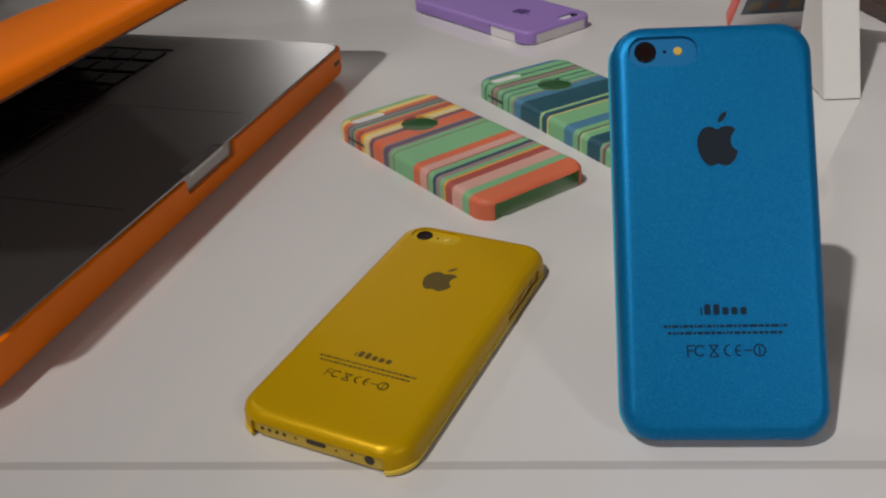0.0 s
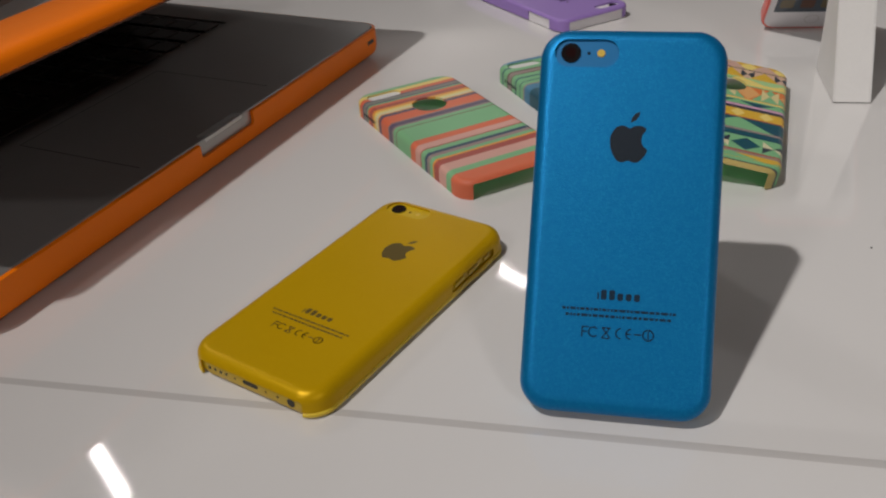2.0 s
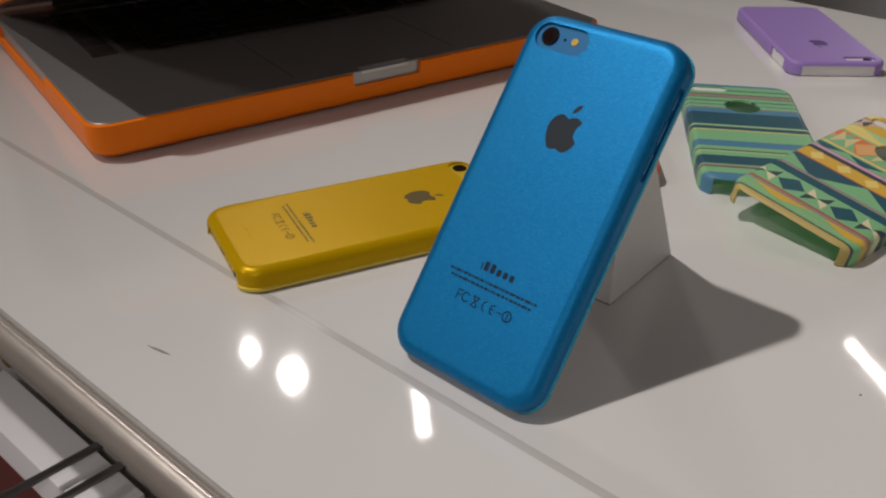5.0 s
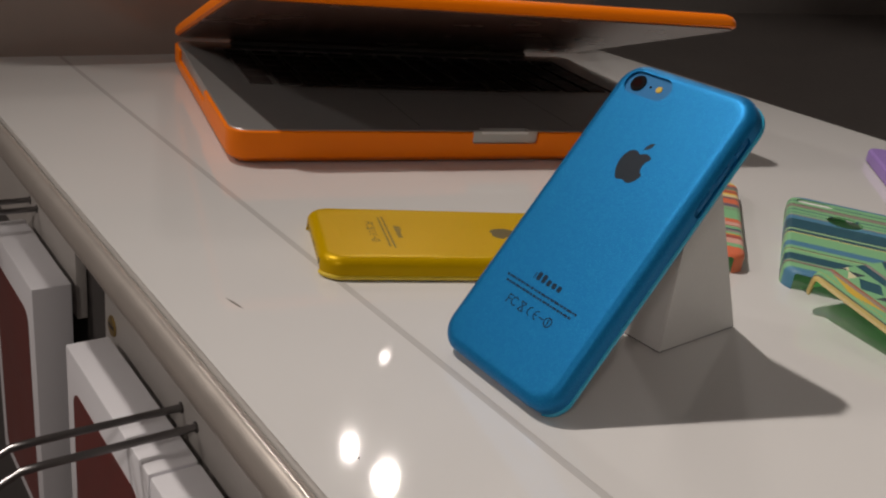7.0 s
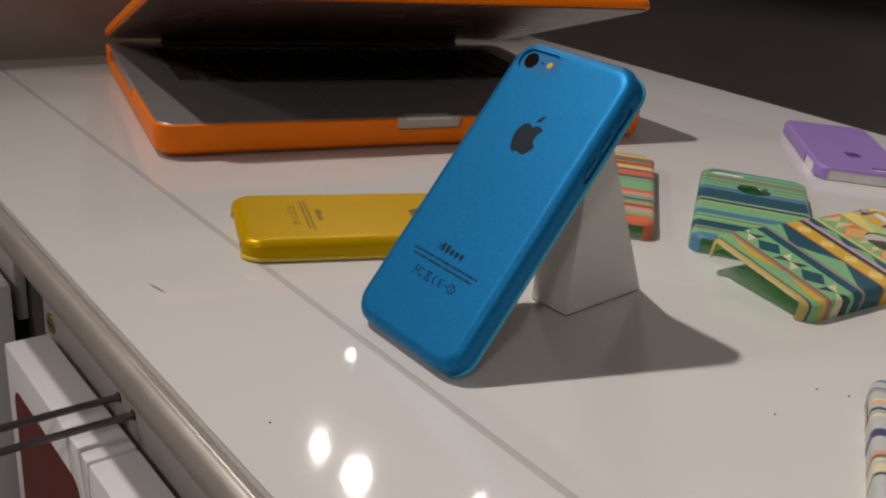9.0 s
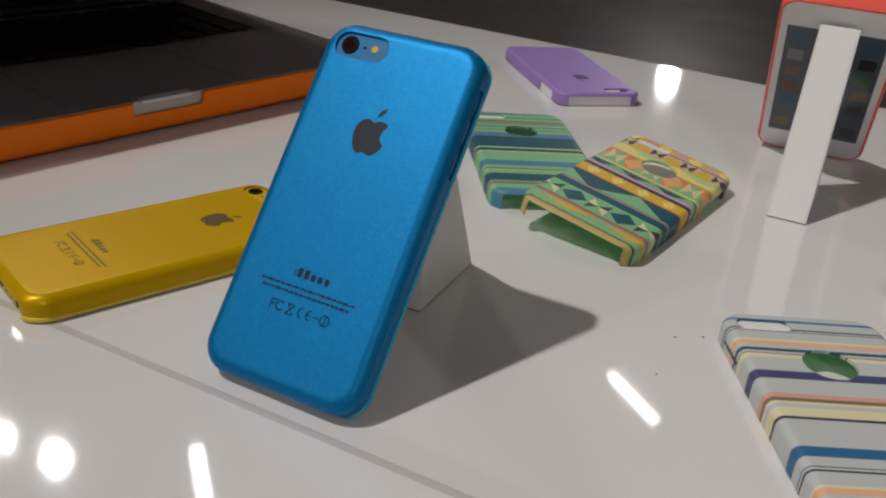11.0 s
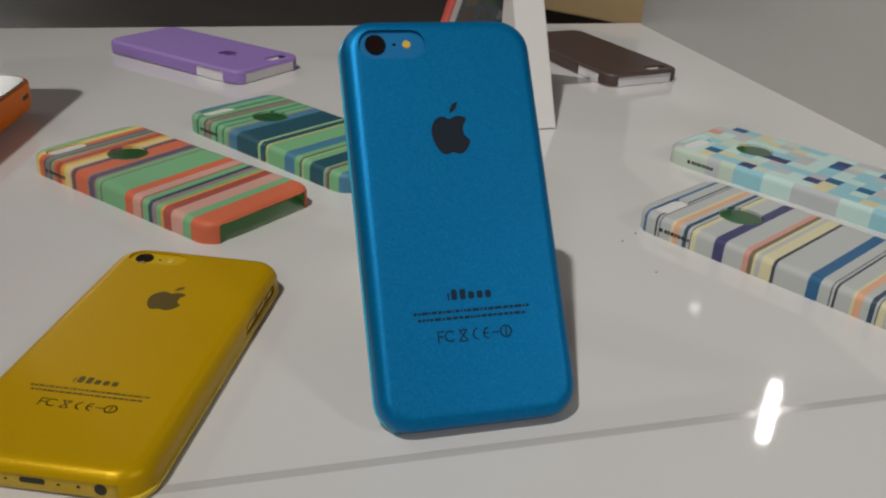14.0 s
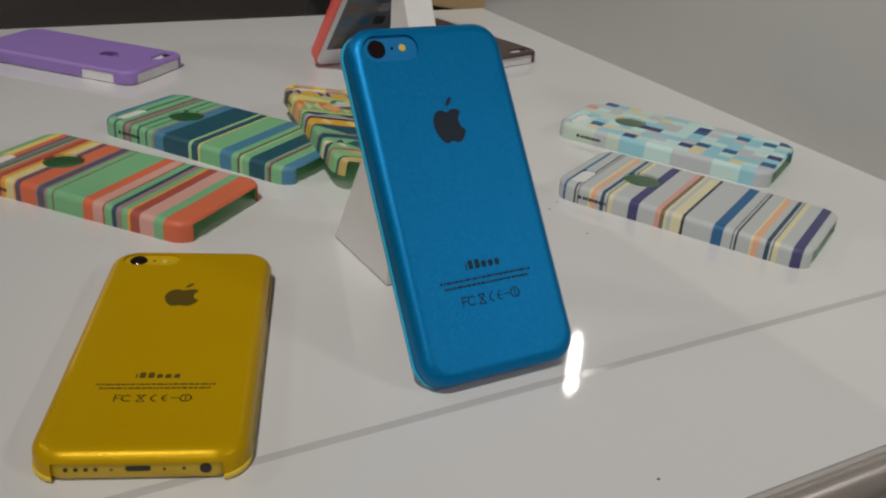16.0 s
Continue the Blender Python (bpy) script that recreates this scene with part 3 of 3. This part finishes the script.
LEAN = 52.8
blue = cased_phone(P(0, 0, 0), BLUE, BLUE_BODY, BLUE_LIP, PRINT_BLUE, LOGO_BLUE, "smartphone in a frosted blue case leaning on a card stand",
                   "frosted sparkling blue snap-on case")
UP, OUT = Vector((0, 0.606, 0.796)), Vector((0, -0.796, 0.606))
mid_back = Vector((0.13, 1.1, 2.42)) + UP * 3.80 - OUT * 0.98 + Vector((0, 0, 0.1))
blue.matrix_world = P(mid_back.x, mid_back.y, mid_back.z, LEAN)
cased_phone(P(-9.77, 5.37, 0.0, 0, 0, -22), GOLD, GOLD_BODY, GOLD_LIP, PRINT_GOLD, PRINT_GOLD, "smartphone in a translucent yellow case lying face down",
            "translucent yellow snap-on case")

# ---- empty cases ----


def empty_case(at, material, label):
    """A hollow hard case with its back up, open below, camera slot and round window in its back."""
    D = 0.95
    t = thing("phone_case", at, label, "phone case", "patterned cases")
    shell = slab(6.10, 12.8, [(0, 0.0), (0, D - 0.30), *round_edge(D, 0.30, 5), (0.40, D)], 0.95, 8)
    inner = slab(5.88, 12.58, [(0, -0.3), (0, D - 0.34), *round_edge(D - 0.12, 0.22, 3)], 0.85, 6, index=1)
    cuts = [prism(outline(2.05, 0.80, 0.38, 8, -1.55, 5.45), -0.2, D + 0.4), disc(0.95, -0.2, D + 0.4, 0, 2.9, 36),
            box(-2.5, -7.2, -0.4, 2.5, -6.0, D - 0.14, 0.12), box(0.4, 5.8, -0.4, 2.3, 7.0, 0.55, 0.1),
            box(2.5, 1.9, -0.4, 3.6, 4.9, 0.50, 0.1)]
    both = [material, LINING]
    part("shell", carve(shell, [inner, *cuts], both), both, t)
    # added plate, its white stands in for lit table seen through the slot
    part("lit_slot_plate", prism(outline(2.3, 1.0, 0.4, 6, -1.55, 5.45), D - 0.19, D - 0.125), CARD, t, "added white plate standing in for the lit table in the slot")
    return t


def side_mark(t, ink):
    bm = writing(0, 0.003, [(-0.62, 0.62, 0, 0.17, 0.1, 0.2)])
    part("maker_mark", bm, ink, t, smooth=0, at=P(-3.054, 4.1, 0.38, 90, 0, -90))
    bm = disc(0.1, 0, 0.003, n=14)
    part("maker_mark", bm, ink, t, smooth=0, at=P(-3.054, 4.9, 0.38, 90, 0, -90))


INKM = speckled("black_maker_ink", (0.02, 0.02, 0.025), 0.8, 400.0, 0.4)
for at, print_mat, label in ((P(-8.82, 20.48, 0, 0, 0, 39.2), CASE_CORAL, "coral, mint and yellow striped hard phone case"),
                             (P(-1.91, 25.23, 0, 0, 0, 33.7), CASE_TEAL, "teal and mint striped hard phone case"),
                             (P(4.65, 22.72, 0.48, 0, 9, -7.5), CASE_ZIGZAG, "yellow and green folk-pattern phone case propped on another case"),
                             (P(16.90, 8.83, 0, 0, 0, 28.5), CASE_GREY, "grey hard phone case with blue and peach stripes"),
                             (P(22.48, 16.71, 0, 0, 0, 29.8), CASE_MOSAIC, "pale blue hard phone case with a mosaic of squares")):
    side_mark(empty_case(at, print_mat, label), INKM)

# ---- phones in glossy cases ----


def older_phone(at, material, mark, label):
    """A flat-sided white phone, face down, in a glossy case that leaves its ends free."""
    t = thing("smartphone", at, label, "smartphone", "cased phones on show")
    D = 0.92
    part("body", slab(5.86, 12.38, [(0.08, 0.0), (0, 0.06), (0, 0.72), (0.06, 0.78)], 0.85), WHITE_SIDE, t, "white phone edge")
    shell = slab(6.02, 12.56, [(0, 0.10), (0, D - 0.22), *round_edge(D, 0.22, 4), (0.32, D)], 0.92, 8)
    inner = slab(5.87, 12.40, [(0, -0.3), (0, 0.79)], 0.86, 8)
    cuts = [inner, prism(outline(1.95, 0.75, 0.3, 6, -1.5, 5.45), D - 0.4, D + 0.4), box(-2.25, 5.7, -0.3, 2.3, 7.0, 0.70, 0.08),
            box(2.5, 2.5, -0.3, 3.6, 4.95, 0.72, 0.08), box(-2.0, -7.0, -0.3, 2.0, -5.8, 0.70, 0.08)]
    part("case", carve(shell, cuts, [material]), material, t)
    part("camera_lens", disc(0.28, 0.79, 0.84, -2.0, 5.45, 20), BLACK, t)
    part("emblem", fruit(D + 0.001, D + 0.004, 1.0, 0, 2.4), mark, t, smooth=0)
    return t


older_phone(P(-6.68, 43.40, 0, 0, 0, -138), VIOLET, VIOLET_PRINT, "white smartphone in a glossy violet case lying face down")
older_phone(P(20.98, 40.86, 0, 0, 0, -167.5), BROWN, BROWN, "white smartphone in a dark brown case lying face down")


def red_phone(at):
    """A white phone with its lit-up screen, in a red bumper: z = 0 at the case's back, screen at 0.95."""
    t = thing("smartphone", at, "white smartphone in a red case leaning on a card stand", "smartphone", "cased phones on show")
    part("case", slab(6.1, 12.6, [(0.2, 0), (0.05, 0.08), (0, 0.25), (0, 0.85), (0.06, 0.97), (0.14, 0.97)], 0.95), RED, t, "translucent red case")
    part("face", slab(5.75, 12.25, [(0, 0.9), (0, 0.99), (0.03, 1.0)], 0.8), WHITE_SIDE, t, "white phone front")
    screen = part("screen", box(-2.5, -4.45, 0.95, 2.5, 4.45, 1.006), SCREEN, t, "screen with rows of app icons")
    rnd = random.Random(3)
    for r in range(6):
        for c in range(4):
            x, y = -1.83 + 1.22 * c, 3.55 - 1.28 * r - (0.75 if r == 5 else 0)
            mt = ICONS[rnd.randrange(len(ICONS))]
            part("icon", prism(outline(0.84, 0.84, 0.15, 4, x, y), 1.006, 1.010), mt, screen, smooth=0)
    part("home_button", ring(0.45, 0.04, 1.0, 1.004, 0, -5.25, bmesh.new()), APRON, t, smooth=0)
    return t


SCREEN = speckled("phone_screen", (0.075, 0.095, 0.12), 0.5, 40.0, 0.08)
ICONS = [speckled("icon_" + n, tuple(q * 0.42 for q in c), 0.7, 400.0, 0.1) for n, c in (("green", (0.14, 0.28, 0.14)), ("blue", (0.05, 0.20, 0.40)), ("white", (0.5, 0.5, 0.5)),
                                                              ("grey", (0.15, 0.15, 0.16)), ("amber", (0.34, 0.26, 0.14)), ("dark", (0.03, 0.03, 0.035)), ("brick", (0.28, 0.14, 0.10)))]
r = red_phone(P(0, 0, 0))
r.matrix_world = P(11.2, 35.5, 5.64, 127.3, 0, 4)

# ---- laptop ----


def laptop(at):
    t = thing("laptop", at, "half-closed aluminium laptop in an orange plastic shell", "laptop")
    Wl, Dl = 33.1, 22.9
    base = part("base_shell", carve(slab(Wl, Dl, [(0.5, 0.15), (0.1, 0.45), (0, 0.85), (0, 1.93), (0.1, 1.98)], 1.2, 8, cy=Dl / 2),
                                    [slab(Wl - 0.36, Dl - 0.36, [(0, 1.2), (0, 2.4)], 1.05, 8, cy=Dl / 2), box(-2.2, -0.5, 1.25, 2.2, 0.6, 2.5, 0.2),
                                     box(-Wl / 2 - 0.5, 8.5, 1.2, -Wl / 2 + 0.5, 19.5, 2.5, 0.2)],
                                    [ORANGE]), ORANGE, t, "orange plastic lower shell")
    part("slot", box(Wl / 2 - 2.0, -0.012, 1.15, Wl / 2 - 1.2, 0.05, 1.45, 0.05), DARK, base)
    for k, (x, y) in enumerate(((-14, 2), (14, 2), (-14, 21), (14, 21))):
        part("foot", disc(0.6, 0, 0.3, x, y, 16), KEYCAP, t)
    deck = part("deck", carve(slab(Wl - 0.4, Dl - 0.4, [(0, 1.25), (0, 1.98), (0.05, 2.03)], 1.03, 8, cy=Dl / 2),
                              [box(-1.6, -0.5, 1.80, 1.6, 0.75, 2.4, 0.15), box(-13.9, 10.2, 1.93, 13.9, 20.6, 2.4)], [ALU]), ALU, t, "grey aluminium deck")
    part("notch_lining", box(-2.1, 0.22, 1.3, 2.1, 0.30, 1.98, 0.03), CARD, t, "pale front notch")
    part("trackpad", box(-5.2, 1.2, 1.9, 5.2, 8.8, 2.026, 0.02), ALU, deck)
    rim = bmesh.new()
    for q in (box(-5.25, 1.15, 2.0, -5.2, 8.85, 2.034), box(5.2, 1.15, 2.0, 5.25, 8.85, 2.034), box(-5.2, 8.8, 2.0, 5.2, 8.85, 2.034)):
        m = bpy.data.meshes.new("tmp")
        q.to_mesh(m)
        q.free()
        rim.from_mesh(m)
        bpy.data.meshes.remove(m)
    part("trackpad_groove", rim, DARK, deck, smooth=0)
    key = box(-0.76, -0.76, 0, 0.76, 0.76, 0.14, 0.05, seg=1)
    first = None
    for row in range(6):
        for c in range(14):
            x, y = -12.6 + 1.94 * c, 11.2 + 1.66 * row
            if row == 0 and 4 <= c <= 8 and c != 6:
                continue
            if first is None:
                first = part("key", key, KEYCAP, deck, at=P(x, y, 1.94), smooth=0)
            else:
                k = new("key", first.data)
                k.parent, k.matrix_basis = deck, P(x, y, 1.94)
            if row == 0 and c == 6:
                k.scale = (5.9, 1, 1)
            if row == 5:
                k.scale = (1, 0.6, 1)
    part("hinge", box(-12.5, Dl - 0.9, 1.6, 12.5, Dl - 0.1, 2.35, 0.3), KEYCAP, t)
    # lid, turned about the hinge
    lid_at = P(0, Dl - 0.5, 2.40, -16.6)
    lid = part("lid_shell", slab(Wl, Dl - 0.2, [(0.12, 0.0), (0, 0.08), (0, 0.36), (0.06, 0.55), (0.22, 0.74), (0.55, 0.89), (1.2, 0.98), (3.0, 1.02), (3.4, 1.02)], 1.2, 8, cy=-Dl / 2 + 0.35), ORANGE, t,
               "orange plastic lid shell", at=lid_at)
    part("screen_frame", slab(Wl - 0.5, Dl - 0.7, [(0, -0.10), (0, 0.05)], 1.0, 8, cy=-Dl / 2 + 0.35), GLASS_BLACK, lid, "black glossy screen")
    return t


laptop(P(-19.77, 16.74, 0, 0, 0, 76.3))

# ---- under the counter's edge ----


def carton(x0, x1, top, bottom):
    t = thing("carton", P((x0 + x1) / 2, -5.95, bottom), "white retail carton with a dark red window hanging below the counter", "carton", "hanging cartons")
    w, h = (x1 - x0), top - bottom
    part("body", box(-w / 2, -1.22, 0, w / 2, 1.22, h, 0.12), PACK, t)
    part("window", slab(w - 2.6, h - 3.2, [(0, 0), (0, 0.05)], 1.0, 6), PACK_RED, t, "dark red rounded window", at=P(0, -1.20, h / 2 - 0.6, 90))
    return t


def hook(x, z):
    t = thing("display_hook", P(x, -4.3, z), "chrome wire display hook on the apron", "hook", "display hooks")
    for dx in (-0.95, 0.95):
        bm = bmesh.new()
        pts = [(0, 0.3, 0), (0, -7.0, 0.1), (0, -8.0, 0.05), (0, -9.0, -0.45), (0, -14.0, -0.5)]
        loft(bm, [[(dx + 0.20 * math.cos(2 * math.pi * k / 10), y, z2 + 0.20 * math.sin(2 * math.pi * k / 10)) for k in range(10)] for _, y, z2 in pts])
        part("wire", bm, CHROME, t)
        part("hole_plug", disc(0.3, 0, 0.04, n=14), DARK, t, at=P(dx, 0, 0, 90))
    return t


carton(-27.3, -14.0, -11.0, -30)
carton(-13.8, -0.5, -11.0, -30)
carton(-46.5, -34.7, -11.0, -30)
hook(-16.35, -10.1)
hook(-45.5, -9.6)
sc = thing("screw", P(-28.0, -4.3, -10.8), "small brass screw in the grey apron", "screw")
part("head", disc(0.66, 0, 0.10, n=20, bevel=0.05), BRASS, sc, at=P(0, 0, 0, 90))
part("slot", box(-0.42, -0.13, -0.09, 0.42, -0.09, 0.09), DARK, sc)

# ---- far off ----
far = thing("wooden_counter", P(42, 145, -95), "pale wooden counter with a dark base standing on the hall floor", "counter")
part("wood_front", box(0, 0, 80, 150, 55, 112, 0.6), BEECH, far, "pale beech front board", at=P(0, 0, 0, 0, 0, -53))
part("base", box(3, 6, 0, 147, 50, 79.6, 0.6), PLINTH, far, "dark recessed base", at=P(0, 0, 0, 0, 0, -53))

# ---- crumbs on the table ----
rnd = random.Random(11)
for x, y in ((11.90, 12.00), (10.20, 8.63), (10.06, 11.6), (10.98, 12.25), (1.75, -6.4)):
    c = thing("crumb", P(x, y, 0, 0, 0, rnd.uniform(0, 360)), "tiny dark crumb on the white counter", "crumb", "crumbs on the counter")
    bm = bmesh.new()
    bmesh.ops.create_icosphere(bm, subdivisions=1, radius=1.0)
    for v in bm.verts:
        v.co = Vector((v.co.x * 0.06, v.co.y * 0.04, max(v.co.z, -0.6) * 0.03 + 0.018)) * rnd.uniform(0.8, 1.1)
    part("grain", bm, DARK, c)
